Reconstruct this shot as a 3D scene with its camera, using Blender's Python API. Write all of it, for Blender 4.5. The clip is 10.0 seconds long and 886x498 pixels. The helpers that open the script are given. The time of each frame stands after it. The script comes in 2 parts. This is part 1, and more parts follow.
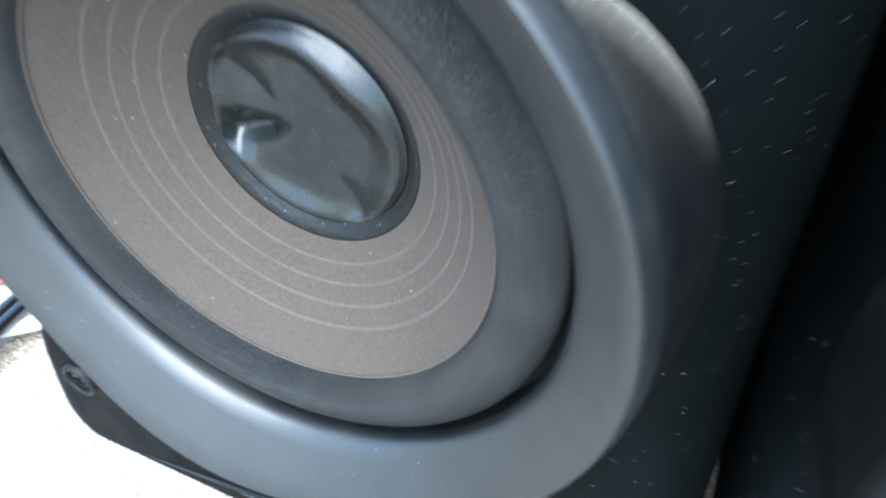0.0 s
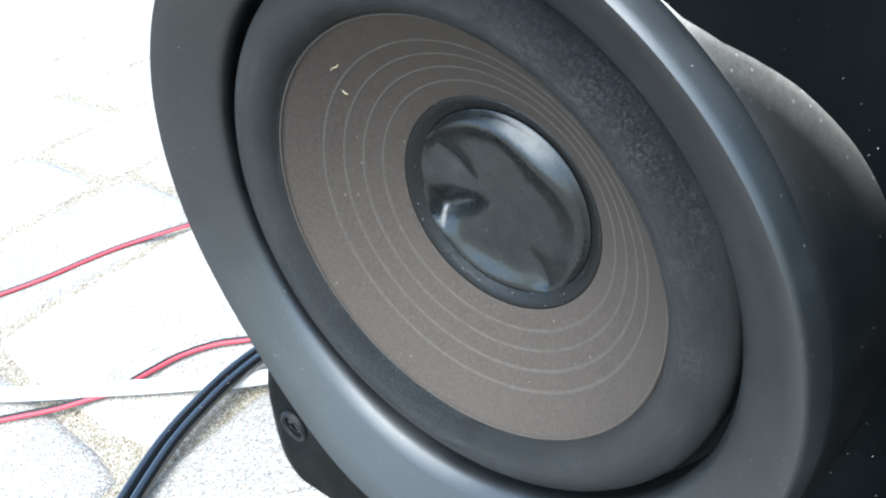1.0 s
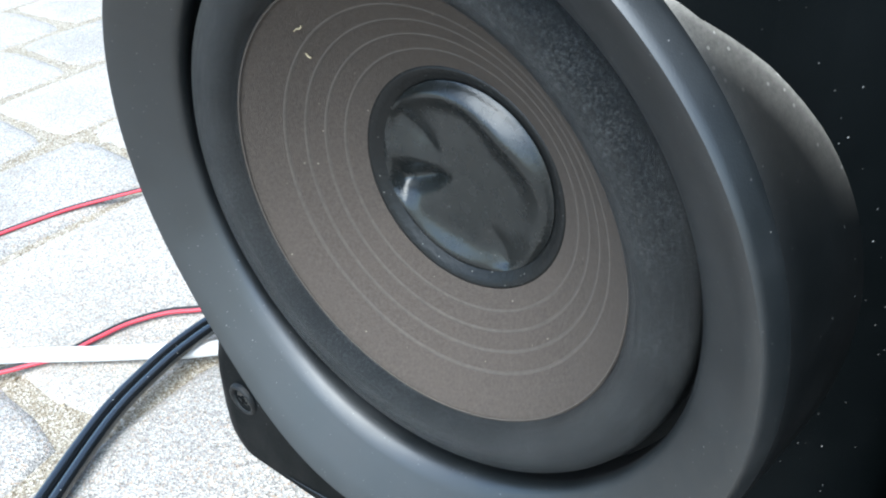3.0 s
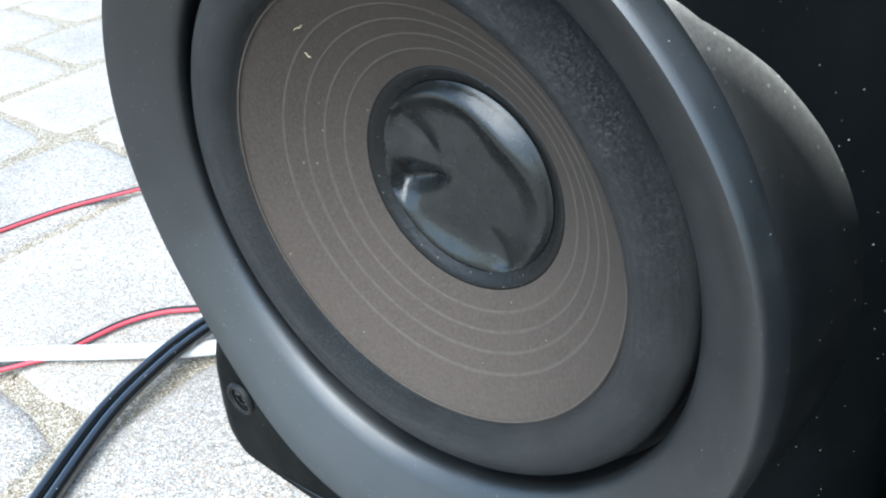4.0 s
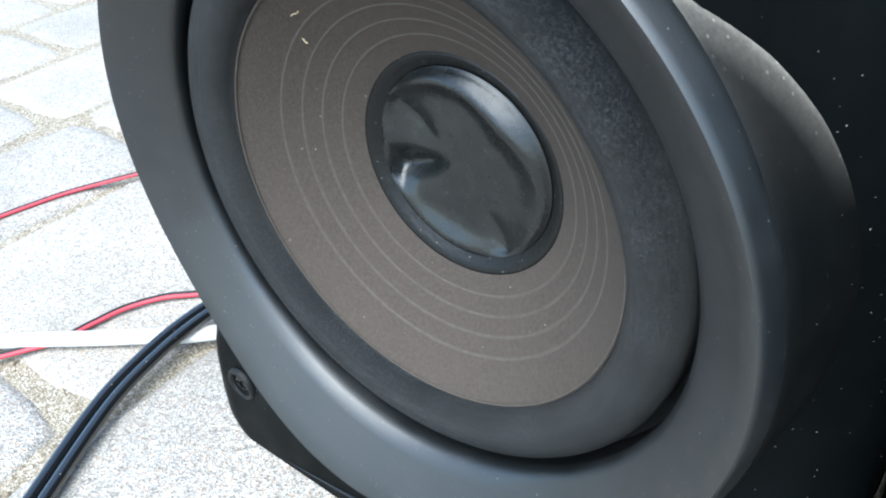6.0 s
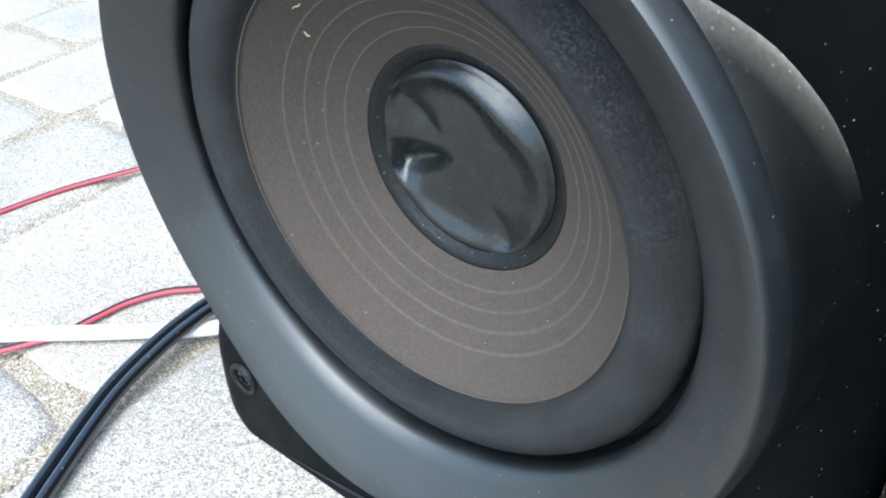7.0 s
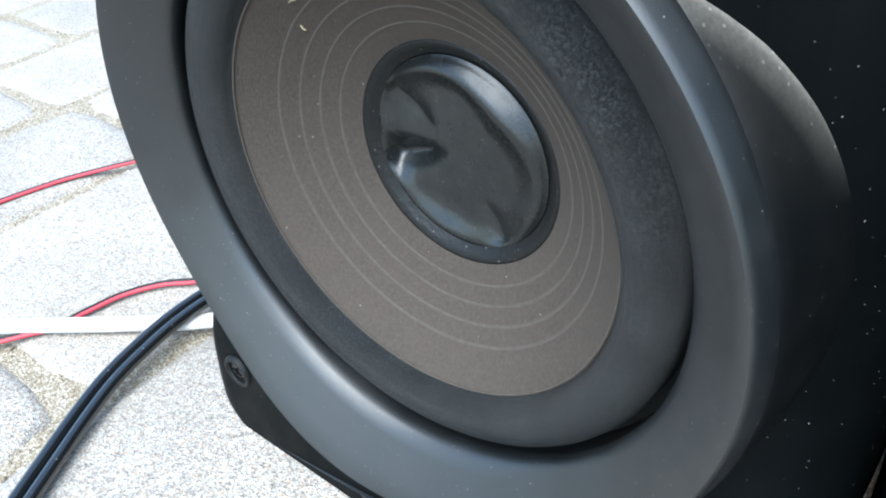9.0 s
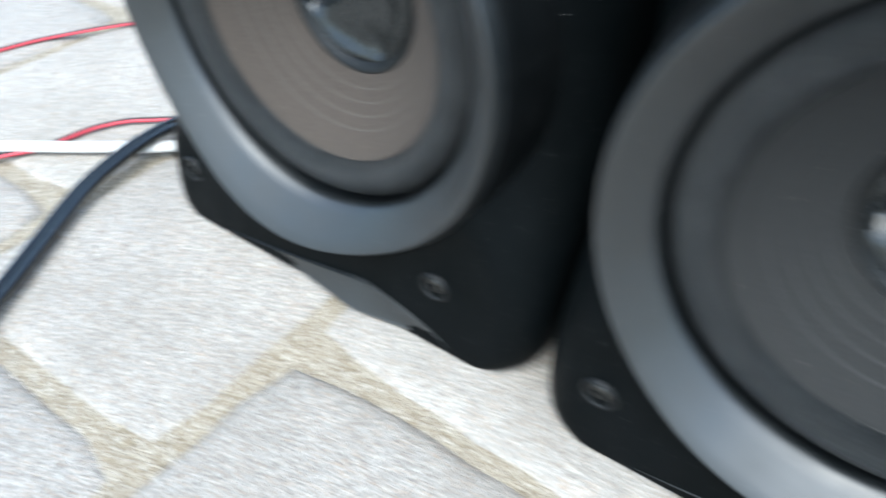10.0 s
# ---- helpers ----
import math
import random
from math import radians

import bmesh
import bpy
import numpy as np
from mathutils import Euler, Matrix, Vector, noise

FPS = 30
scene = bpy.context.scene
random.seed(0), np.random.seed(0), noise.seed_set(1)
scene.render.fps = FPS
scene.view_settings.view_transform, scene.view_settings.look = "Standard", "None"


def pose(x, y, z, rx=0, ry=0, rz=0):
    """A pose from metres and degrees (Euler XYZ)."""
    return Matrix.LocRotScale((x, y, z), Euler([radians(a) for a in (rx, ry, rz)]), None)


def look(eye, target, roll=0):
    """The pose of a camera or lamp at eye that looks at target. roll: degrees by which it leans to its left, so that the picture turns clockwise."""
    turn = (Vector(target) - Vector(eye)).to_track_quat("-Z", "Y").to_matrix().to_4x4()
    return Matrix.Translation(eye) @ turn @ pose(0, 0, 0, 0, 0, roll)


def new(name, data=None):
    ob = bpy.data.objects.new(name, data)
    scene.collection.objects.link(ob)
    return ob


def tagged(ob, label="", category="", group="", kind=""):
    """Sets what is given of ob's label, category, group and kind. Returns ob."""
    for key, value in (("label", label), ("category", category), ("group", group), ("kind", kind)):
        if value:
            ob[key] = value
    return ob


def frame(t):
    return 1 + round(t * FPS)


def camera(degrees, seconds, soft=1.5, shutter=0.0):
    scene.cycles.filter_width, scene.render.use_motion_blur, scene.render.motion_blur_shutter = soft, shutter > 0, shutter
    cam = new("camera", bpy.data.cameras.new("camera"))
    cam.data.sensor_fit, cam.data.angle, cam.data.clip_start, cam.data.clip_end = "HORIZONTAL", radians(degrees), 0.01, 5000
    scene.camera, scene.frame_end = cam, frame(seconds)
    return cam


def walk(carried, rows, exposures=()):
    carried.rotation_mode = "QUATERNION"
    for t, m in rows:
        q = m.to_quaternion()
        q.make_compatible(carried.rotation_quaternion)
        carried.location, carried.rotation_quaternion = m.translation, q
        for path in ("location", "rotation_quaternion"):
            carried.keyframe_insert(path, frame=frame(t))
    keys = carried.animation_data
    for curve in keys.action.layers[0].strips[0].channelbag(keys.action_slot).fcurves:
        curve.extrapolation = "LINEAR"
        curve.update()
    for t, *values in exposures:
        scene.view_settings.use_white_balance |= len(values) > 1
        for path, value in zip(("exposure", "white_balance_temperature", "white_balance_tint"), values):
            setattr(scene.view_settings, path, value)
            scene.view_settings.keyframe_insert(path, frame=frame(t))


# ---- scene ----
cam = camera(61.3, 10.0, soft=2.0, shutter=0.5)
PATH = [
    (0.0, pose(0.1021, -0.0839, 0.2311, 47.51, 1.71, 25.13)),
    (0.1, pose(0.1087, -0.0907, 0.2402, 47.63, 1.72, 24.81)),
    (0.2, pose(0.1138, -0.0878, 0.2352, 50.30, 0.33, 27.81)),
    (0.3, pose(0.1135, -0.0868, 0.2339, 50.07, -0.64, 28.19)),
    (0.4, pose(0.1160, -0.0839, 0.2310, 49.27, 3.25, 30.81)),
    (0.5, pose(0.1156, -0.0942, 0.2313, 50.84, 3.66, 33.66)),
    (0.7, pose(0.1101, -0.0966, 0.2298, 51.78, 5.58, 36.52)),
    (1.0, pose(0.1164, -0.0995, 0.2330, 57.12, 8.67, 39.08)),
    (1.5, pose(0.1156, -0.0986, 0.2312, 56.99, 7.11, 38.46)),
    (2.0, pose(0.1145, -0.0980, 0.2299, 55.75, 5.94, 37.38)),
    (2.5, pose(0.1141, -0.0975, 0.2297, 55.41, 5.37, 37.56)),
    (4.0, pose(0.1140, -0.0966, 0.2289, 55.51, 4.63, 38.13)),
    (4.5, pose(0.1149, -0.0967, 0.2298, 55.42, 5.61, 38.32)),
    (5.0, pose(0.1150, -0.0961, 0.2298, 54.78, 4.83, 37.59)),
    (5.5, pose(0.1138, -0.0972, 0.2305, 54.39, 4.79, 37.53)),
    (7.0, pose(0.1137, -0.0954, 0.2291, 53.81, 4.91, 38.22)),
    (7.5, pose(0.1127, -0.0957, 0.2291, 53.75, 4.16, 37.65)),
    (8.0, pose(0.1133, -0.0962, 0.2286, 53.81, 4.20, 38.00)),
    (8.5, pose(0.1149, -0.0965, 0.2286, 53.96, 4.48, 38.52)),
    (9.0, pose(0.1147, -0.0966, 0.2296, 53.45, 4.37, 38.06)),
    (9.5, pose(0.1197, -0.0982, 0.2311, 52.23, 4.06, 38.12)),
    (9.6, pose(0.1296, -0.1110, 0.2368, 51.13, 4.84, 36.87)),
    (9.7, pose(0.1404, -0.1192, 0.2464, 50.31, 3.80, 38.78)),
    (9.8, pose(0.1580, -0.1365, 0.2520, 48.84, 5.40, 37.20)),
    (9.9, pose(0.1825, -0.1590, 0.2490, 47.97, 2.36, 38.56)),
    (10.0, pose(0.2034, -0.1719, 0.2512, 48.20, 0.39, 36.01)),
]
walk(cam, PATH, exposures=[(0.0, 2.58, 5550, 0), (0.6, 2.5, 5800, 0), (1.0, 2.1, 5800, 0), (2.0, 1.9, 5800, 0), (2.5, 1.84, 5800, 0), (9.4, 1.8, 5800, 0), (9.7, 1.74, 5850, 0), (10.0, 1.62, 5900, 0)])

# ---- light: bright overcast sky, soft high sun ----
SUN_UP, SUN_TURN = 60.0, 166.0
world = bpy.data.worlds.new("sky")
scene.world = world
world.use_nodes = True
wn = world.node_tree
sky = wn.nodes.new("ShaderNodeTexSky")
sky.sky_type, sky.sun_disc = "NISHITA", False
sky.sun_elevation, sky.sun_rotation = radians(SUN_UP), radians(SUN_TURN)
sky.air_density, sky.dust_density, sky.ozone_density = 1.0, 2.2, 1.0
wn.links.new(sky.outputs[0], wn.nodes["Background"].inputs[0])
wn.nodes["Background"].inputs[1].default_value = 0.15
sun = new("sun", bpy.data.lights.new("sun", "SUN"))
sun.data.energy, sun.data.angle, sun.data.color = 1.75, radians(70), (1.0, 0.985, 0.965)
su, st = radians(SUN_UP), radians(SUN_TURN)
sun.matrix_world = look((math.sin(st) * math.cos(su) * 5, math.cos(st) * math.cos(su) * 5, math.sin(su) * 5), (0, 0, 0))


# ---- materials ----
def material(name, rough=0.5, metal=0.0, spec=0.5):
    m = bpy.data.materials.new(name)
    m.use_nodes = True
    b = m.node_tree.nodes["Principled BSDF"]
    b.inputs["Roughness"].default_value = rough
    b.inputs["Metallic"].default_value = metal
    b.inputs["Specular IOR Level"].default_value = spec
    return m, m.node_tree, b


def node(tree, kind, **values):
    n = tree.nodes.new(kind)
    for key, value in values.items():
        n.inputs[key.replace("_", " ")].default_value = value
    return n


def coords(tree):
    return tree.nodes.new("ShaderNodeTexCoord").outputs["Object"]


def grain(tree, where, scale, detail=3.0, rough=0.55):
    n = node(tree, "ShaderNodeTexNoise", Scale=scale, Detail=detail, Roughness=rough)
    tree.links.new(where, n.inputs["Vector"])
    return n.outputs["Fac"]


def ramp(tree, fac, stops):
    n = tree.nodes.new("ShaderNodeValToRGB")
    while len(n.color_ramp.elements) < len(stops):
        n.color_ramp.elements.new(0.5)
    for e, (at, colour) in zip(n.color_ramp.elements, stops):
        e.position = at
        e.color = (*colour, 1) if len(colour) == 3 else (colour[0],) * 3 + (1,)
    tree.links.new(fac, n.inputs["Fac"])
    return n.outputs["Color"]


def mixed(tree, fac, a, b):
    n = tree.nodes.new("ShaderNodeMix")
    n.data_type = "RGBA"
    for value, socket in ((fac, n.inputs[0]), (a, n.inputs[6]), (b, n.inputs[7])):
        if isinstance(value, (tuple, float, int)):
            socket.default_value = value if isinstance(value, (float, int)) else (*value, 1)
        else:
            tree.links.new(value, socket)
    return n.outputs[2]


def bumped(tree, b, height, strength, distance):
    n = node(tree, "ShaderNodeBump", Strength=strength, Distance=distance)
    tree.links.new(height, n.inputs["Height"])
    tree.links.new(n.outputs["Normal"], b.inputs["Normal"])
    return n


def specks(tree, where, scale, size, amount):
    """Single dust specks: small dots, only where a coarse noise lets them lie."""
    v = node(tree, "ShaderNodeTexVoronoi", Scale=scale)
    tree.links.new(where, v.inputs["Vector"])
    dot = ramp(tree, v.outputs["Distance"], [(0.0, (1,)), (size, (1,)), (size * 1.5, (0,))])
    some = node(tree, "ShaderNodeSeparateColor")
    tree.links.new(v.outputs["Color"], some.inputs[0])
    keep = ramp(tree, some.outputs[0], [(0.0, (0,)), (1 - amount, (0,)), (1 - amount + 0.01, (1,))])
    n = tree.nodes.new("ShaderNodeMath")
    n.operation = "MULTIPLY"
    tree.links.new(dot, n.inputs[0])
    tree.links.new(keep, n.inputs[1])
    return n.outputs[0]


def mapped(tree, value, low, high):
    n = node(tree, "ShaderNodeMapRange")
    tree.links.new(value, n.inputs["Value"])
    n.inputs["From Min"].default_value, n.inputs["From Max"].default_value = low, high
    return n.outputs["Result"]


def plastic(name, low, high, rough, dots=0.018, film=0.0, bump=0.15, shine=0.5):
    m, t, b = material(name, rough, 0, shine)
    w = coords(t)
    base = ramp(t, grain(t, w, 35, 4), [(0.3, low), (0.75, high)])
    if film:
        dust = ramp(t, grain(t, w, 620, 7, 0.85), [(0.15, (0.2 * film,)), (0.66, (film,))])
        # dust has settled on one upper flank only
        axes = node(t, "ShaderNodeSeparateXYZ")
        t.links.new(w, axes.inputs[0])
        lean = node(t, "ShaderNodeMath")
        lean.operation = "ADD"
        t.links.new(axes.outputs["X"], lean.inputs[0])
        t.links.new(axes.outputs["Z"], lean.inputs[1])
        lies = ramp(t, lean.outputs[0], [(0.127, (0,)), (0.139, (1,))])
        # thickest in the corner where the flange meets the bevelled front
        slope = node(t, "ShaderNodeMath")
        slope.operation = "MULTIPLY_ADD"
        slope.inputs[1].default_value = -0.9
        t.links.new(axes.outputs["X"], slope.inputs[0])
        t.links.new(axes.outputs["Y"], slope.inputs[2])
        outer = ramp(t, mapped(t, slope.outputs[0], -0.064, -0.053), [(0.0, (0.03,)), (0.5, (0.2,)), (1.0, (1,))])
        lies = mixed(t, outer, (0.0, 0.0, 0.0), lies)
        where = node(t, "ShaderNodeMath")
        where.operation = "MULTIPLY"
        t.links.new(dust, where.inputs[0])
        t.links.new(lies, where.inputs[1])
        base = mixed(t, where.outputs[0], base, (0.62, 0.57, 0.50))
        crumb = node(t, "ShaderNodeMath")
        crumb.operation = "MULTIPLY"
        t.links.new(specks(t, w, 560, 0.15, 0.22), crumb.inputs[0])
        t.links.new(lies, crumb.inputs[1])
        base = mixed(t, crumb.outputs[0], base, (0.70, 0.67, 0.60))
    base = mixed(t, specks(t, w, 700, 0.10, dots), base, (0.20, 0.20, 0.19))
    base = mixed(t, specks(t, w, 1500, 0.2, dots), base, (0.10, 0.10, 0.095))
    t.links.new(base, b.inputs["Base Color"])
    r = ramp(t, grain(t, w, 60, 5), [(0.3, (rough - 0.07,)), (0.7, (rough + 0.08,))])
    t.links.new(r, b.inputs["Roughness"])
    bumped(t, b, grain(t, w, 2600, 2), bump, 0.0002)
    return m


BEZEL = plastic("satin_black_plastic", (0.0030, 0.0043, 0.0050), (0.0052, 0.0071, 0.0082), 0.43, shine=0.95, dots=0.03)
PANEL = plastic("textured_black_plastic", (0.0040, 0.0045, 0.0047), (0.008, 0.0088, 0.0092), 0.5, bump=0.4, shine=0.25, dots=0.012)
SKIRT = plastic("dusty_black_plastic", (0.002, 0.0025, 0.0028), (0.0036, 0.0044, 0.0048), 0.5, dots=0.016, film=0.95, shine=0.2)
CABINET = plastic("black_vinyl_cabinet", (0.0013, 0.0020, 0.0022), (0.0026, 0.0035, 0.0039), 0.48, dots=0.02, bump=0.3, shine=0.06)

def paper_cone(name, low, high, patch):
    m, t, b = material(name, 0.85, 0, 0.2)
    w = coords(t)
    pulp = ramp(t, grain(t, w, 900, 5, 0.8), [(0.30, low), (0.70, high)])
    pulp = mixed(t, ramp(t, grain(t, w, 40, 5), [(0.35, (0,)), (0.8, (0.5,))]), pulp, patch)
    pulp = mixed(t, specks(t, w, 620, 0.13, 0.02), pulp, (0.25, 0.22, 0.18))
    t.links.new(pulp, b.inputs["Base Color"])
    bumped(t, b, grain(t, w, 1500, 4, 0.75), 0.7, 0.0005)
    return m


CONE = paper_cone("brown_paper", (0.042, 0.0340, 0.0278), (0.077, 0.0635, 0.0535), (0.068, 0.055, 0.0455))
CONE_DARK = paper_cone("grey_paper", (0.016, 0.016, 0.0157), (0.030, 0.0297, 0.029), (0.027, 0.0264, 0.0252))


def pressed(name, low, high):
    m, t, b = material(name, 0.8, 0, 0.25)
    w = coords(t)
    t.links.new(mixed(t, grain(t, w, 500, 4), low, high), b.inputs["Base Color"])
    bumped(t, b, grain(t, w, 1500, 3), 0.4, 0.0003)
    return m


RIB = pressed("pressed_rib", (0.050, 0.042, 0.035), (0.090, 0.076, 0.065))
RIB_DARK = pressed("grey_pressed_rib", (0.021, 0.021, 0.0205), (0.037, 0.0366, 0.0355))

m, t, b = material("fabric_surround", 0.36, 0, 0.48)
w = coords(t)
weave = grain(t, w, 1400, 6, 0.85)
lint = ramp(t, grain(t, w, 1500, 6, 0.9), [(0.47, (0,)), (0.70, (0.55,))])
worn = ramp(t, grain(t, w, 60, 4), [(0.35, (0.3,)), (0.65, (1,))])
lint = mixed(t, worn, (0.0, 0.0, 0.0), lint)
cloth = mixed(t, grain(t, w, 50, 4), (0.0014, 0.0021, 0.0023), (0.0034, 0.0047, 0.0050))
t.links.new(mixed(t, lint, cloth, (0.15, 0.155, 0.155)), b.inputs["Base Color"])
bumped(t, b, weave, 0.8, 0.0012)
SURROUND = m

m, t, b = material("glossy_vinyl_cap", 0.26, 0, 0.6)
w = coords(t)
film = ramp(t, grain(t, w, 160, 6, 0.7), [(0.5, (0,)), (0.85, (0.22,))])
base = mixed(t, film, (0.007, 0.0085, 0.0085), (0.06, 0.062, 0.06))
t.links.new(mixed(t, specks(t, w, 1300, 0.18, 0.02), base, (0.12, 0.12, 0.115)), b.inputs["Base Color"])
t.links.new(ramp(t, grain(t, w, 220, 5), [(0.3, (0.19,)), (0.75, (0.33,))]), b.inputs["Roughness"])
bumped(t, b, grain(t, w, 1300, 3), 0.22, 0.0003)
CAP = m

m, t, b = material("glued_collar", 0.40, 0, 0.3)
w = coords(t)
t.links.new(mixed(t, specks(t, w, 1000, 0.2, 0.06), (0.006, 0.0065, 0.0065), (0.12, 0.115, 0.105)), b.inputs["Base Color"])
bumped(t, b, grain(t, w, 500, 4, 0.6), 0.5, 0.0006)
COLLAR = m

m, t, b = material("worn_steel", 0.32, 0.9)
w = coords(t)
t.links.new(mixed(t, grain(t, w, 900, 4), (0.012, 0.012, 0.012), (0.16, 0.157, 0.15)), b.inputs["Base Color"])
STEEL = m


def sheath(name, low, high, rough, shine=0.5):
    m, t, b = material(name, rough, 0, shine)
    w = coords(t)
    base = mixed(t, grain(t, w, 45, 4), low, high)
    t.links.new(mixed(t, specks(t, w, 900, 0.15, 0.02), base, (0.3, 0.29, 0.27)), b.inputs["Base Color"])
    bumped(t, b, grain(t, w, 700, 3), 0.15, 0.0002)
    return m


BLACK_SHEATH = sheath("black_rubber_sheath", (0.005, 0.0056, 0.006), (0.009, 0.010, 0.011), 0.22, 0.5)
WHITE_SHEATH = sheath("off_white_sheath", (0.46, 0.445, 0.42), (0.58, 0.565, 0.535), 0.5)
BLACK_SHEATH.node_tree.nodes["Principled BSDF"].inputs["Coat Weight"].default_value = 1.0
BLACK_SHEATH.node_tree.nodes["Principled BSDF"].inputs["Coat IOR"].default_value = 1.5
BLACK_SHEATH.node_tree.nodes["Principled BSDF"].inputs["Coat Roughness"].default_value = 0.08
DULL_SHEATH = sheath("dull_black_sheath", (0.008, 0.008, 0.009), (0.014, 0.014, 0.015), 0.5, 0.3)
RED_SHEATH = sheath("red_sheath", (0.42, 0.030, 0.045), (0.52, 0.05, 0.07), 0.42)

m, t, b = material("exposed_aggregate_stone", 0.85, 0, 0.3)
w = coords(t)
info = t.nodes.new("ShaderNodeObjectInfo")
chip = node(t, "ShaderNodeTexVoronoi", Scale=1250)
t.links.new(w, chip.inputs["Vector"])
hue = node(t, "ShaderNodeSeparateColor")
t.links.new(chip.outputs["Color"], hue.inputs[0])
chips = ramp(t, hue.outputs[0], [(0.0, (0.14, 0.130, 0.118)), (0.18, (0.25, 0.241, 0.230)), (0.55, (0.37, 0.361, 0.345)), (0.82, (0.58, 0.567, 0.54)), (0.93, (0.36, 0.27, 0.20))])
fines = mixed(t, grain(t, w, 1500, 3, 0.7), (0.18, 0.177, 0.172), (0.38, 0.373, 0.36))
both = mixed(t, 0.88, fines, chips)
stain = ramp(t, grain(t, w, 9, 6, 0.65), [(0.42, (0,)), (0.70, (0.5,))])
both = mixed(t, stain, both, (0.20, 0.188, 0.17))
tone = ramp(t, info.outputs["Random"], [(0.0, (0.91, 0.87, 0.825)), (1.0, (1.05, 1.0, 0.935))])
tint = t.nodes.new("ShaderNodeMix")
tint.data_type, tint.blend_type = "RGBA", "MULTIPLY"
tint.inputs[0].default_value = 1.0
t.links.new(both, tint.inputs[6])
t.links.new(tone, tint.inputs[7])
t.links.new(tint.outputs[2], b.inputs["Base Color"])
rock = node(t, "ShaderNodeMath")
rock.operation = "MULTIPLY_ADD"
rock.inputs[1].default_value = 1.0
t.links.new(chip.outputs["Distance"], rock.inputs[0])
t.links.new(grain(t, w, 420, 4, 0.7), rock.inputs[2])
bumped(t, b, rock.outputs[0], 0.7, 0.0007)
STONE = m

m, t, b = material("sandy_joint", 0.95, 0, 0.2)
w = coords(t)
cell = node(t, "ShaderNodeTexVoronoi", Scale=1200)
t.links.new(w, cell.inputs["Vector"])
hue = node(t, "ShaderNodeSeparateColor")
t.links.new(cell.outputs["Color"], hue.inputs[0])
sand = ramp(t, hue.outputs[0], [(0.0, (0.14, 0.108, 0.074)), (0.3, (0.235, 0.193, 0.136)), (0.7, (0.325, 0.280, 0.212)), (1.0, (0.50, 0.465, 0.405))])
damp = ramp(t, grain(t, w, 30, 5), [(0.55, (0,)), (0.85, (0.4,))])
t.links.new(mixed(t, damp, sand, (0.09, 0.076, 0.058)), b.inputs["Base Color"])
bumped(t, b, cell.outputs["Distance"], 0.8, 0.0008)
SAND = m

m, t, b = material("loose_grit", 0.9, 0, 0.25)
geo = t.nodes.new("ShaderNodeNewGeometry")
t.links.new(ramp(t, geo.outputs["Random Per Island"], [(0.0, (0.14, 0.104, 0.066)), (0.3, (0.245, 0.195, 0.128)), (0.65, (0.33, 0.278, 0.198)), (1.0, (0.50, 0.465, 0.41))]), b.inputs["Base Color"])
GRIT = m


# ---- builders ----
def part(name, bm, mat, parent=None, label=""):
    data = bpy.data.meshes.new(name)
    bm.normal_update()
    bm.to_mesh(data)
    bm.free()
    data.materials.append(mat)
    for p in data.polygons:
        p.use_smooth = True
    ob = new(name, data)
    ob.parent = parent
    if label:
        tagged(ob, label)
    return ob


def sharp(ob, degrees=35):
    ob.data.set_sharp_from_angle(angle=radians(degrees))
    return ob


def lathe(rings, segments=128, cap=False):
    """A surface of revolution about the y axis. rings: functions of the angle, or (radius, y)."""
    bm = bmesh.new()
    rows = []
    for ring in rings:
        row = []
        for i in range(segments):
            a = 2 * math.pi * i / segments
            r, y = ring(a) if callable(ring) else ring
            row.append(bm.verts.new((r * math.cos(a), y, r * math.sin(a))))
        rows.append(row)
    for lower, upper in zip(rows, rows[1:]):
        for i in range(segments):
            j = (i + 1) % segments
            bm.faces.new((lower[i], upper[i], upper[j], lower[j]))
    if cap:
        bm.faces.new(rows[-1])
    return bm


def tube(points, radius, sides=10, flat=1.0, ends=True):
    """A sheath along a smooth line through points; flat squeezes its height."""
    pts = [Vector(p) for p in points]
    line = []
    for i in range(len(pts) - 1):
        p0, p1, p2, p3 = pts[max(i - 1, 0)], pts[i], pts[i + 1], pts[min(i + 2, len(pts) - 1)]
        for k in range(8):
            s = k / 8
            line.append(0.5 * (2 * p1 + (p2 - p0) * s + (2 * p0 - 5 * p1 + 4 * p2 - p3) * s * s + (3 * p1 - p0 - 3 * p2 + p3) * s ** 3))
    line.append(pts[-1])
    bm = bmesh.new()
    rows = []
    for i, p in enumerate(line):
        d = (line[min(i + 1, len(line) - 1)] - line[max(i - 1, 0)]).normalized()
        side = d.cross(Vector((0, 0, 1))).normalized()
        up = side.cross(d)
        row = []
        for k in range(sides):
            a = 2 * math.pi * k / sides
            row.append(bm.verts.new(p + side * math.cos(a) * radius + up * math.sin(a) * radius * flat))
        rows.append(row)
    for a, c in zip(rows, rows[1:]):
        for k in range(sides):
            bm.faces.new((a[k], a[(k + 1) % sides], c[(k + 1) % sides], c[k]))
    if ends:
        bm.faces.new(rows[0])
        bm.faces.new(rows[-1])
    return bm


def beside(points, shift):
    """The line moved sideways in plan by shift."""
    out = []
    for i, p in enumerate(points):
        a, c = Vector(points[max(i - 1, 0)]), Vector(points[min(i + 1, len(points) - 1)])
        d = c - a
        side = Vector((d.y, -d.x, 0)).normalized()
        out.append(tuple(Vector(p) + side * shift))
    return out


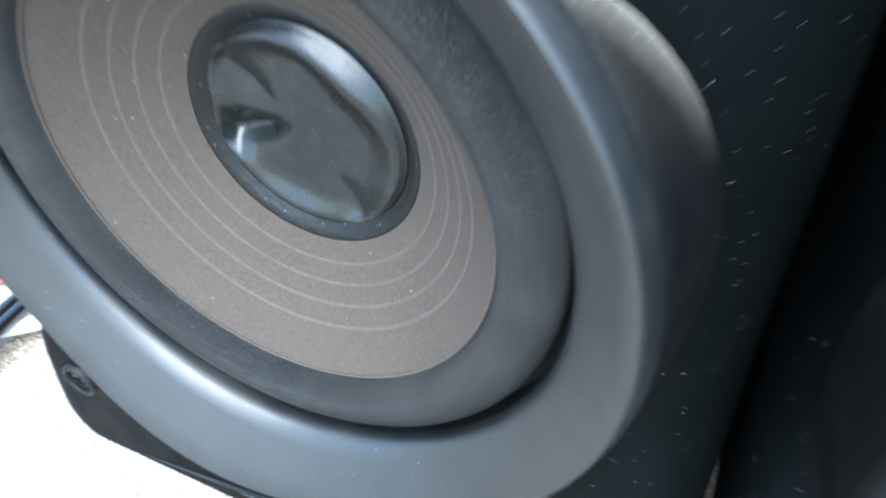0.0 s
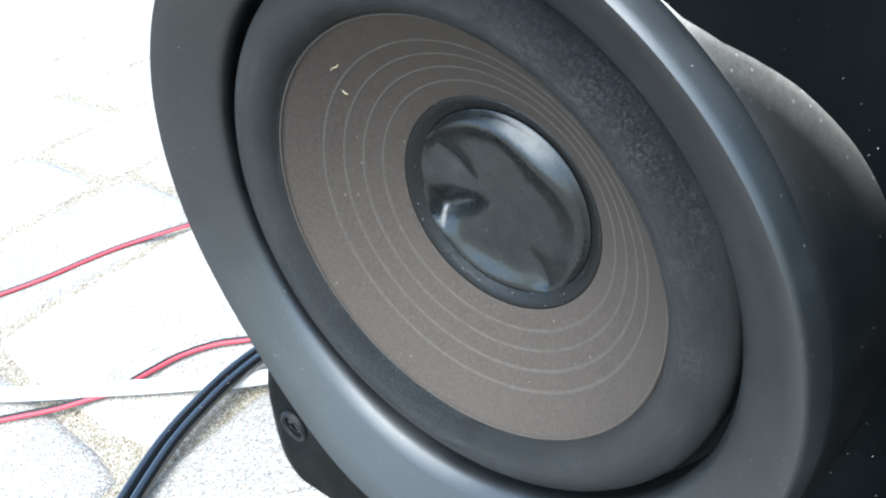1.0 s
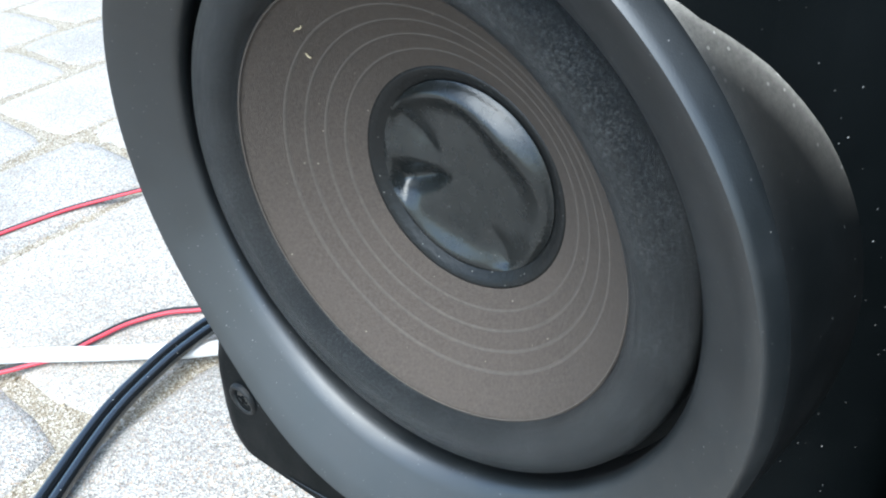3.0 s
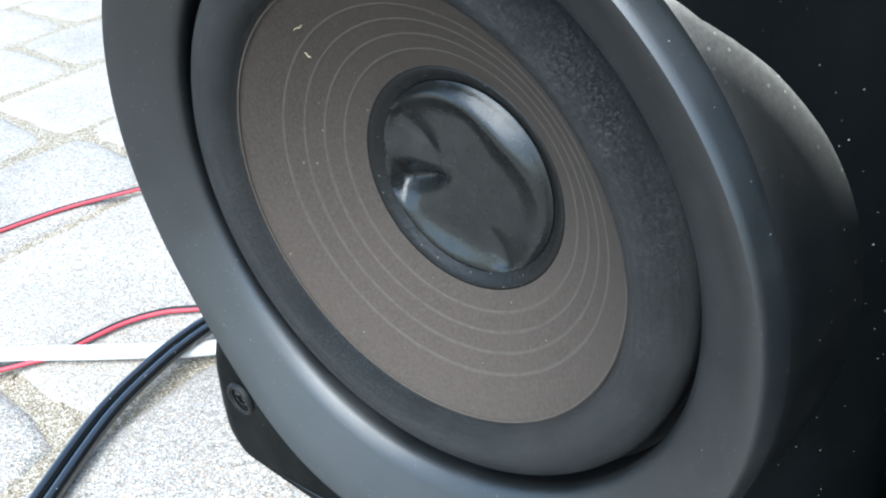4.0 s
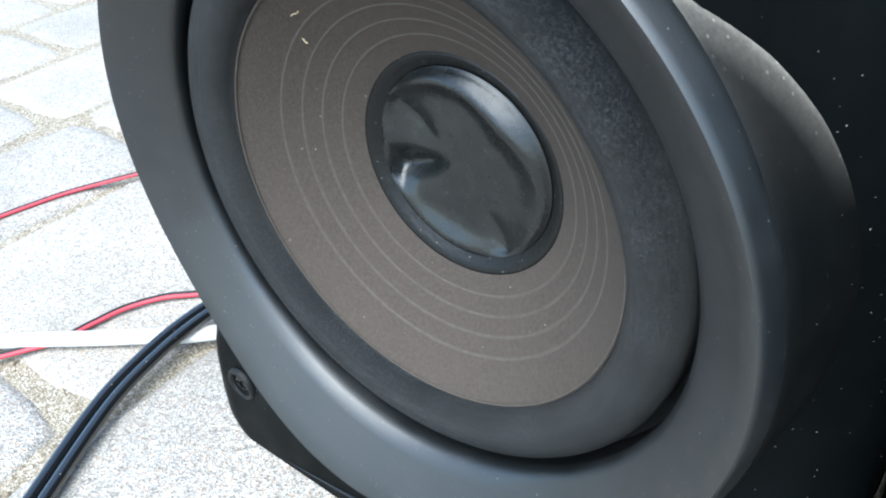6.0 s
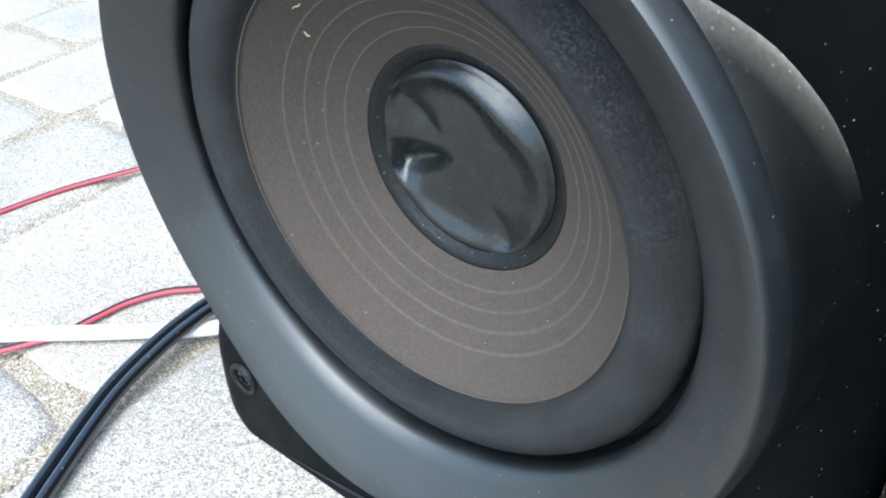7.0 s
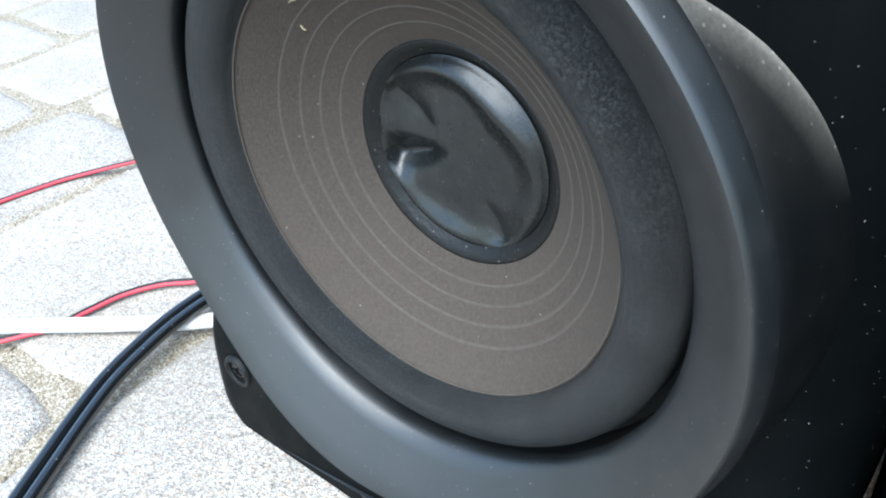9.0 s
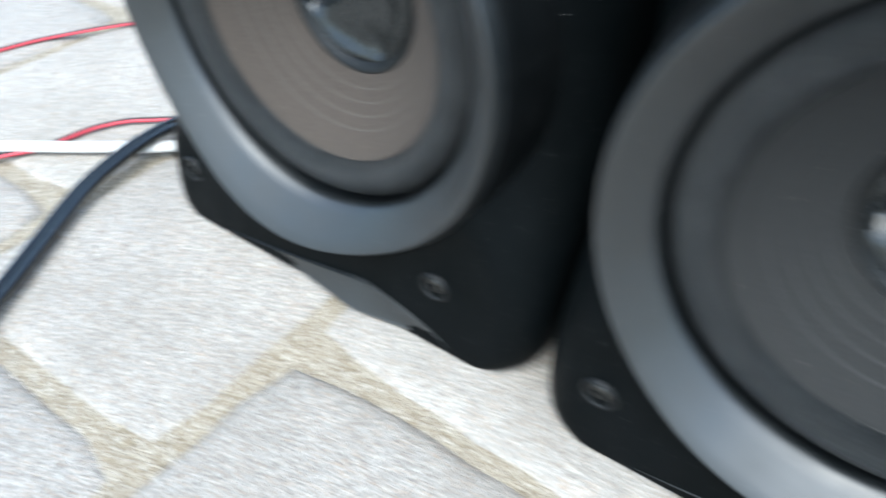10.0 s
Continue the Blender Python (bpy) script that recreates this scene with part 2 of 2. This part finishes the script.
# ---- ground ----
bm = bmesh.new()
bmesh.ops.create_grid(bm, x_segments=2, y_segments=2, size=60)
ground = part("ground", bm, SAND)
ground.location = (0, 0, -0.0036)
tagged(ground, "ochre sand bed under the stone paving", "ground", kind="structure")

# ---- the loudspeaker ----
WOOFER = 0.127  # height of the first driver's centre
HALF, FRONT, DEPTH, HEIGHT, ROUND = 0.113, 0.006, 0.24, 0.345, 0.019


def bulge(a):
    """The rim swells towards the foot of the cabinet."""
    d = (math.degrees(a) - 254 + 180) % 360 - 180
    return math.exp(-(d / 31) ** 2)


def kick(z):
    """How far the front leans out towards its foot."""
    return 0.0055 * max(0.0, 1 - z / 0.048) ** 1.3


def build_speaker(paper, ridge, centre, swell):
    def rim(extra, y):
        return lambda a: (0.0945 + extra + swell * bulge(a) * min(1, (extra + 0.0145) / 0.0145), y - 0.004 * bulge(a) * min(1, (extra + 0.0145) / 0.0145))

    def lip(r, y):
        return lambda a: (r + 0.22 * swell * bulge(a), y)

    top = new("loudspeaker")
    tagged(top, "black loudspeaker with brown paper cone and dented dust cap on paving", "loudspeaker", "pair of loudspeakers")

    # cabinet: upright corners are bevelled beside the driver and only rounded at the foot
    bevel = [(0.060, 0.0060), (0.0665, 0.0066), (0.0715, 0.0098), (0.080, 0.0182), (0.088, 0.0250), (0.097, 0.0318), (0.1055, 0.0390), (0.1105, 0.0460), (0.113, 0.055)]

    def plan(z):
        u = min(1, max(0, (z - 0.030) / 0.080))
        u = u * u * (3 - 2 * u)
        out = []
        for cx, cy, start in ((HALF - ROUND, FRONT + ROUND, -90), (HALF - ROUND, DEPTH - ROUND, 0), (-HALF + ROUND, DEPTH - ROUND, 90), (-HALF + ROUND, FRONT + ROUND, 180)):
            for k in range(9):
                a = radians(start + 90 * k / 8)
                x, y = cx + ROUND * math.cos(a), cy + ROUND * math.sin(a)
                if start in (-90, 180):
                    bx, by = bevel[k] if start == -90 else (-bevel[8 - k][0], bevel[8 - k][1])
                    x, y = x + (bx - x) * u, y + (by - y) * u
                out.append((x, y))
        return out

    bm = bmesh.new()
    rows = []
    for z, inset in ((0.0, 0.0090), (0.0015, 0.0060), (0.0045, 0.0030), (0.009, 0.0010), (0.016, 0.0), (0.032, 0.0), (0.040, 0.0), (0.048, 0.0), (0.056, 0.0), (0.064, 0.0), (0.072, 0.0), (0.080, 0.0), (0.088, 0.0), (0.096, 0.0), (0.104, 0.0), (0.112, 0.0), (0.13, 0.0), (HEIGHT - 0.006, 0.0), (HEIGHT - 0.0015, 0.002), (HEIGHT, 0.006)):
        fx, fy = 1 - inset / HALF, 1 - (inset / (DEPTH / 2) if z > 0.1 else 0)
        mid = (FRONT + DEPTH) / 2
        rows.append([bm.verts.new((0.003 + (0.006 * min(1, max(0, (z - 0.07) / 0.06)) if x < 0 else 0) + x * fx * (1 + (0.075 if x > 0 else 0) * max(0, y - 0.02) / DEPTH), mid + (y - mid) * fy - (kick(z) if y < 0.03 else 0), z)) for x, y in plan(z)])
    n = len(rows[0])
    for a, c in zip(rows, rows[1:]):
        for i in range(n):
            bm.faces.new((a[i], a[(i + 1) % n], c[(i + 1) % n], c[i]))
    bm.faces.new(rows[-1])
    bm.faces.new(rows[0][::-1])
    # the driver's opening
    body = sharp(part("cabinet", bm, CABINET, top, "black cabinet with rounded upright corners"))
    cut = lathe([(0.0920, -0.05), (0.0920, 0.09)], 96)
    ends = [e for e in cut.edges if e.is_boundary]
    bmesh.ops.holes_fill(cut, edges=ends)
    bmesh.ops.recalc_face_normals(cut, faces=cut.faces)
    bmesh.ops.translate(cut, vec=(0, 0, centre), verts=cut.verts)
    cutter = part("cutter", cut, PANEL)
    mod = body.modifiers.new("opening", "BOOLEAN")
    mod.object, mod.solver = cutter, "EXACT"
    done = bpy.data.meshes.new_from_object(body.evaluated_get(bpy.context.evaluated_depsgraph_get()))
    body.modifiers.clear()
    body.data = done
    bpy.data.objects.remove(cutter)
    sharp(body)

    def seat(ob):
        ob.location = (0, 0, centre)
        return ob

    # flared bezel: recessed lip, dished face, rim, bright chamfer
    face = [(0.0828, 0.030), (0.0826, 0.0185), lip(0.0806, 0.0165), lip(0.0804, 0.0140), lip(0.0807, 0.0121)]
    face += [rim(-0.0125, 0.0107), rim(-0.010, 0.0085), rim(-0.007, 0.0060), rim(-0.0035, 0.0031), rim(-0.0002, 0.0004), rim(0.0007, 0.0000),
             rim(0.0012, 0.0004), rim(0.0018, 0.0015), rim(0.0024, 0.0030), rim(0.0030, 0.0045), rim(0.0034, 0.0057), rim(0.0034, 0.0063), rim(0.0030, 0.020), (0.085, 0.020), (0.0828, 0.030)]
    bezel = sharp(seat(part("bezel", lathe(face, 192), BEZEL, top, "satin black flared ring with dust specks")), 50)

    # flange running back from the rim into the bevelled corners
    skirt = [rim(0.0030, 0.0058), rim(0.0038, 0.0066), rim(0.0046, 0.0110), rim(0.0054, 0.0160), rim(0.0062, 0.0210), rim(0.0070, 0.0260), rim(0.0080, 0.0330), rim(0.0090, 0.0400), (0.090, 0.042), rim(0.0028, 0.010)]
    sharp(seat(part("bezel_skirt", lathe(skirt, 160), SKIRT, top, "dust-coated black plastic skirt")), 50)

    # half-roll surround with its glued inner edge
    roll = [(0.0826, 0.0260), (0.0796, 0.0265), (0.0787, 0.0220)]
    for k in range(13):
        a = math.pi * k / 12
        roll.append((0.0707 + 0.0077 * math.cos(a), 0.0190 - 0.0075 * math.sin(a)))
    roll += [(0.0625, 0.0186), (0.0622, 0.0190)]
    seat(part("surround", lathe(roll, 160), SURROUND, top, "black woven half-roll surround"))
    bead = [(0.0623 + 0.0003 * math.cos(k * math.pi / 4), 0.0187 + 0.0003 * math.sin(k * math.pi / 4)) for k in range(9)]
    seat(part("glue_bead", lathe(bead, 128), ridge, top, "pale line of dried glue"))

    # cone with four pressed ribs
    def on_cone(r):
        s = (r - 0.0334) / (0.0625 - 0.0334)
        return 0.0422 - 0.0233 * s + 0.0016 * math.sin(math.pi * s)

    radii = [0.0628 - 0.0298 * k / 40 for k in range(41)]
    cone = seat(part("cone", lathe([(r, on_cone(r)) for r in radii], 160), paper, top, "paper cone with pressed ribs"))
    for r in (0.0392, 0.0440, 0.0486, 0.0532):
        rib = [(r + 0.0005 * u, on_cone(r + 0.0005 * u) + 0.0001 - 0.00030 * (1 - u * u)) for u in (1, 0.7, 0.35, 0, -0.35, -0.7, -1)]
        part("rib", lathe(rib, 128), ridge, cone)

    # collar and dented cap
    collar = [(0.0340, 0.0428), (0.0336, 0.0418), (0.0328, 0.0418), (0.0312, 0.0429), (0.0298, 0.0439), (0.0291, 0.0443), (0.0284, 0.0455)]
    seat(part("cap_collar", lathe(collar, 128), COLLAR, top, "black glued collar round the cap"))
    bm = bmesh.new()
    # outline of the dent, and how wide its wall is, by the angle
    outline = [(0, 0.0268, 0.010), (25, 0.0246, 0.010), (47, 0.0230, 0.010), (65, 0.0234, 0.008), (85, 0.0246, 0.006), (120, 0.0266, 0.006), (148, 0.0289, 0.006), (174, 0.0280, 0.006), (198, 0.0289, 0.006), (225, 0.0280, 0.007), (260, 0.0268, 0.008), (298, 0.0289, 0.007), (330, 0.0272, 0.009), (360, 0.0268, 0.010)]
    angles, edges, walls = zip(*outline)
    creases = [(147, 9, 12, 0.0028, 0.009), (198, 14, 8, 0.0058, 0.005), (298, 11, 13, 0.0020, 0.012)]
    swells = [(176, 10, 0.0012), (216, 9, 0.0004)]

    def cap_height(r, a):
        """A dome pushed in, with creases running in from its edge."""
        deg = math.degrees(a)
        x, z = r * math.cos(a), r * math.sin(a)
        dome = 0.0128 * (1 - (r / 0.0291) ** 2)
        edge, wall = float(np.interp(deg, angles, edges)), float(np.interp(deg, angles, walls))
        level = 0.0128 * (1 - (edge / 0.0291) ** 2)
        floor = -0.0002 + 0.022 * (x + z) - 0.0016 * (1 - (r / 0.0291) ** 2)
        u = min(1, max(0, (edge - r) / wall))
        inner = level + (floor - level) * (u if u < 0.5 else u - (u - 0.5) ** 2 * 0.9) / 0.775

        def reach(start):
            run = min(1, max(0, (r - start) / 0.011))
            return run * run * (3 - 2 * run) * min(1, max(0, 0.0292 - r) / 0.0018)

        for at, before, after, deep, start in creases:
            off = (deg - at + 180) % 360 - 180
            inner -= deep * reach(start) * math.exp(-abs(off) / (before if off < 0 else after))
        for at, wide, high in swells:
            inner += high * reach(0.007) * math.exp(-(((deg - at + 180) % 360 - 180) / wide) ** 2)
        k = 0.0004
        return -k * math.log(math.exp(-dome / k) + math.exp(-min(inner, 0.02) / k))

    grid = []
    rings_n, seg = 48, 180
    h = np.array([[cap_height(0.0291 * i / rings_n, 2 * math.pi * k / seg) for k in range(seg)] for i in range(rings_n + 1)])
    for turn in range(10):
        around = (np.roll(h, 1, 1) + np.roll(h, -1, 1)) / 2
        across = h.copy()
        across[1:-1] = (h[2:] + h[:-2]) / 2
        soft = 0.5 * h + 0.25 * around + 0.25 * across
        reach = rings_n - 1 if turn < 4 else int(rings_n * (0.90 - 0.006 * turn))
        h[1:reach] = soft[1:reach]
        h[0] = h[1].mean()
    for i in range(1, rings_n + 1):
        r = 0.0291 * i / rings_n
        edge = min(1.0, (rings_n - i) / 2.0) ** 0.5
        grid.append([bm.verts.new((r * math.cos(2 * math.pi * k / seg), 0.0440 - h[i, k] * edge, r * math.sin(2 * math.pi * k / seg))) for k in range(seg)])
    tip = bm.verts.new((0, 0.0440 - float(h[0, 0]), 0))
    for k in range(seg):
        bm.faces.new((tip, grid[0][(k + 1) % seg], grid[0][k]))
    for a, c in zip(grid, grid[1:]):
        for k in range(seg):
            bm.faces.new((a[k], a[(k + 1) % seg], c[(k + 1) % seg], c[k]))
    seat(part("dust_cap", bm, CAP, top, "glossy black dust cap with pushed-in dents"))

    # closed basket behind the driver
    part("basket", lathe([(0.0830, 0.024), (0.080, 0.055), (0.045, 0.075), (0.002, 0.076)], 64, True), PANEL, top).location = (0, 0, centre)

    # screws in recessed bosses
    for x, z in ((-0.0835, 0.0285), (0.0690, 0.0315)):
        boss = part("screw_boss", lathe([(0.0082, 0.0030), (0.0080, 0.0002), (0.0073, -0.0007), (0.0064, -0.0007), (0.0056, 0.0004), (0.0052, 0.0022)], 40), PANEL, top)
        boss.location = (x, FRONT - kick(z) - 0.0006, z)
        boss.scale = (0.88, 1.0, 0.88)
        head = lathe([(0.0053, 0.0016), (0.0045, 0.0009), (0.0036, 0.0004), (0.0018, 0.0002), (0.0014, 0.0008), (0.0001, 0.0010)], 32)
        part("screw", head, STEEL, boss, "worn cross-head steel screw")
        for turn in (20, 110):
            slot = bmesh.new()
            bmesh.ops.create_cube(slot, size=1, matrix=Matrix.Translation((0, 0.0003, 0)) @ pose(0, 0, 0, 0, turn, 0) @ Matrix.Diagonal((0.0056, 0.0008, 0.0009, 1)))
            part("slot", slot, CABINET, boss)

    # sloping foot strip
    bm = bmesh.new()
    steps = 24
    rows = []
    for i in range(steps + 1):
        s = i / steps
        x = -0.068 + 0.148 * s
        ease = min(1, s * 1.6, ((1 - s) * 3) ** 0.7)
        high = (0.009 + 0.008 * s) * ease + 0.0012
        out = 0.0112 * ease - 0.0014
        prof = [(FRONT + 0.002, 0.0005), (FRONT - out, 0.0006), (FRONT - out - 0.0006 * ease, 0.0018), (FRONT - out * 0.95, 0.003 * ease + 0.001), (FRONT - kick(high) - 0.0022 * ease, high), (FRONT + 0.002, high + 0.0012)]
        rows.append([bm.verts.new((x, y, z)) for y, z in prof])
    for a, c in zip(rows, rows[1:]):
        for k in range(6):
            bm.faces.new((a[k], a[(k + 1) % 6], c[(k + 1) % 6], c[k]))
    bm.faces.new(rows[0])
    bm.faces.new(rows[-1][::-1])
    bmesh.ops.recalc_face_normals(bm, faces=bm.faces)
    sharp(part("foot_strip", bm, BEZEL, top, "grey-black sloping foot strip"), 40)
    return top


speaker = build_speaker(CONE, RIB, WOOFER, 0.010)
bpy.context.view_layer.update()
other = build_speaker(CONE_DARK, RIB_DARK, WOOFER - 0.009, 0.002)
tagged(other, "black loudspeaker with a dark grey cone standing beside its twin")
other.matrix_world = (pose(0.2330, -0.0045, 0, 0, 0, 1.5))

# slivers of straw caught on the paper cone
STRAW = sheath("dry_straw", (0.36, 0.29, 0.17), (0.50, 0.42, 0.27), 0.7)


def straw(x, y, z, turn, length):
    sliver = part("straw_sliver", tube([(-length / 2, 0, 0), (-length / 6, 0, 0.0003), (length / 5, 0, 0.0001), (length / 2, 0, 0.0005)], 0.00032, 6, 0.6), STRAW)
    sliver.matrix_world = pose(x, y, z, 0, turn, 0)
    tagged(sliver, "tiny pale straw sliver caught on the paper cone", "straw", "slivers of straw")


straw(-0.0374, 0.0289, WOOFER + 0.0354, 35, 0.0030)
straw(-0.0342, 0.0251, WOOFER + 0.0440, -20, 0.0036)

# ---- cables ----
def laid(points, z):
    return [(x / 1000, y / 1000, z) for x, y in points]


black = laid([(-60, -240), (-78, -180), (-96, -128), (-110, -95), (-127, -64), (-141, -38), (-149, -19), (-153, 0), (-155, 19), (-155, 42), (-151, 78), (-150, 130), (-120, 190), (-80, 262)], 0.0050)
black = [(x, y, z + 0.0040 * math.exp(-((y - 0.030) / 0.045) ** 2)) for x, y, z in black]
cord = new("power_cord")
tagged(cord, "black twin-core rubber cord curving over the paving", "cable")
for s in (-1, 1):
    part("core", tube(beside(black, s * 0.0030), 0.0028, 12), BLACK_SHEATH, cord)

white = laid([(-420, -150), (-330, -92), (-245, -39), (-215, -18), (-190, -1), (-172, 12), (-150, 28), (-118, 62), (-60, 150), (0, 262)], 0.0031)
lead = part("white_lead", tube(white, 0.0047, 14, 0.6), WHITE_SHEATH)
tagged(lead, "flat off-white cable lying straight across the paving", "cable")


def speaker_wire(points, z, lift=0.0):
    line = laid(points, z)
    wire = new("speaker_wire")
    tagged(wire, "thin red and black twin speaker wire on the paving", "wire", "speaker wires")
    part("red_core", tube(beside(line, 0.0010), 0.0011, 8), RED_SHEATH, wire, "red core")
    part("black_core", tube(beside(line, -0.0011), 0.0011, 8), DULL_SHEATH, wire, "black core")
    return wire


speaker_wire([(-380, -40), (-357, 10), (-348, 40), (-340, 65), (-326, 92), (-312, 115), (-285, 155), (-240, 215), (-120, 262)], 0.0016)
speaker_wire([(-275, -92), (-245, -58), (-226, -38), (-216, -24), (-209, -13), (-206, 4), (-202, 20), (-192, 36), (-178, 48), (-150, 75), (-90, 160), (-40, 262)], 0.0016)

# ---- stone paving, last ----
rng = random.Random(7)
pavement = new("pavement")
tagged(pavement, "light grey rough stone setts with sandy joints", "pavement", kind="structure")


PLOTS = []


def sett(x0, x1, y0, y1):
    PLOTS.append((x0 + 0.007, x1 - 0.007, y0 + 0.007, y1 - 0.007))
    gap = 0.0022
    x0, x1, y0, y1 = x0 + gap, x1 - gap, y0 + gap, y1 - gap
    cx, cy = (x0 + x1) / 2, (y0 + y1) / 2
    outline = []
    hx, hy = (x1 - x0) / 2, (y1 - y0) / 2
    skew = [rng.uniform(-0.0035, 0.0035) for _ in range(8)]
    for i in range(28):
        a = 2 * math.pi * (i + 0.5) / 28
        c, s = math.cos(a), math.sin(a)
        k = (abs(c) ** 11 + abs(s) ** 11) ** (-1 / 11)
        x, y = hx * k * c, hy * k * s
        wob = 1 + rng.uniform(-0.012, 0.012)
        outline.append((x * wob + skew[0] * y / hy, y * wob + skew[1] * x / hx))
    bm = bmesh.new()
    rows = []
    tilt = rng.uniform(-0.001, 0.001)
    for inset, z in ((-0.002, -0.03), (0.0, -0.0065), (0.0025, -0.0028), (0.007, -0.0008), (0.016, 0.0)):
        rows.append([bm.verts.new((x * (1 - inset / hx), y * (1 - inset / hy), z + (tilt * x / hx if z > -0.005 else 0) - 0.0008)) for x, y in outline])
    for a, b in zip(rows, rows[1:]):
        for i in range(28):
            bm.faces.new((a[i], a[(i + 1) % 28], b[(i + 1) % 28], b[i]))
    bm.faces.new(rows[-1])
    ob = part("sett", bm, STONE, pavement)
    ob.location = (cx, cy, 0)


COLUMNS = [(-1.55, 0), (-1.38, 0), (-1.21, 0), (-1.045, 0), (-0.89, 0), (-0.735, 0.215), (-0.59, 0.12), (-0.455, 0.135), (-0.326, -0.035), (-0.150, -0.112), (0.018, -0.032), (0.195, -0.12), (0.365, 0), (0.535, 0), (0.70, 0)]
for (x0, known), (x1, _) in zip(COLUMNS, COLUMNS[1:]):
    start = known if known else rng.uniform(-0.08, 0.08)
    y = start
    while y < 1.7:
        step = 0.172 + rng.uniform(-0.012, 0.012)
        sett(x0, x1, y, y + step)
        y += step
    y = start
    while y > -0.7:
        step = 0.172 + rng.uniform(-0.012, 0.012)
        sett(x0, x1, y - step, y)
        y -= step

# loose grit in the joints
verts, faces = [], []
while len(verts) < 6 * 5200:
    x, y = rng.uniform(-0.75, 0.36), rng.uniform(-0.30, 0.42)
    if abs(x) < 0.35 and y > 0.02 and x > -0.11:
        continue
    if any(a < x < c and d < y < e for a, c, d, e in PLOTS):
        continue
    r = 0.0003 + 0.0009 * rng.random() ** 3
    z = -0.0034 + r * 0.4
    k = len(verts)
    for dx, dy, dz in ((1, 0, 0), (-1, 0, 0), (0, 1, 0), (0, -1, 0), (0, 0, 1), (0, 0, -1)):
        f = r * rng.uniform(0.7, 1.2)
        verts.append((x + dx * f + rng.uniform(-r, r) * 0.3, y + dy * f, z + dz * f * 0.8))
    for a, c in ((0, 2), (2, 1), (1, 3), (3, 0)):
        faces.append((k + a, k + c, k + 4))
        faces.append((k + c, k + a, k + 5))
data = bpy.data.meshes.new("joint_grit")
data.from_pydata(verts, [], faces)
data.materials.append(GRIT)
grit = new("joint_grit", data)
tagged(grit, "loose tan grit and sand lying in the paving joints", "grit", kind="stuff")
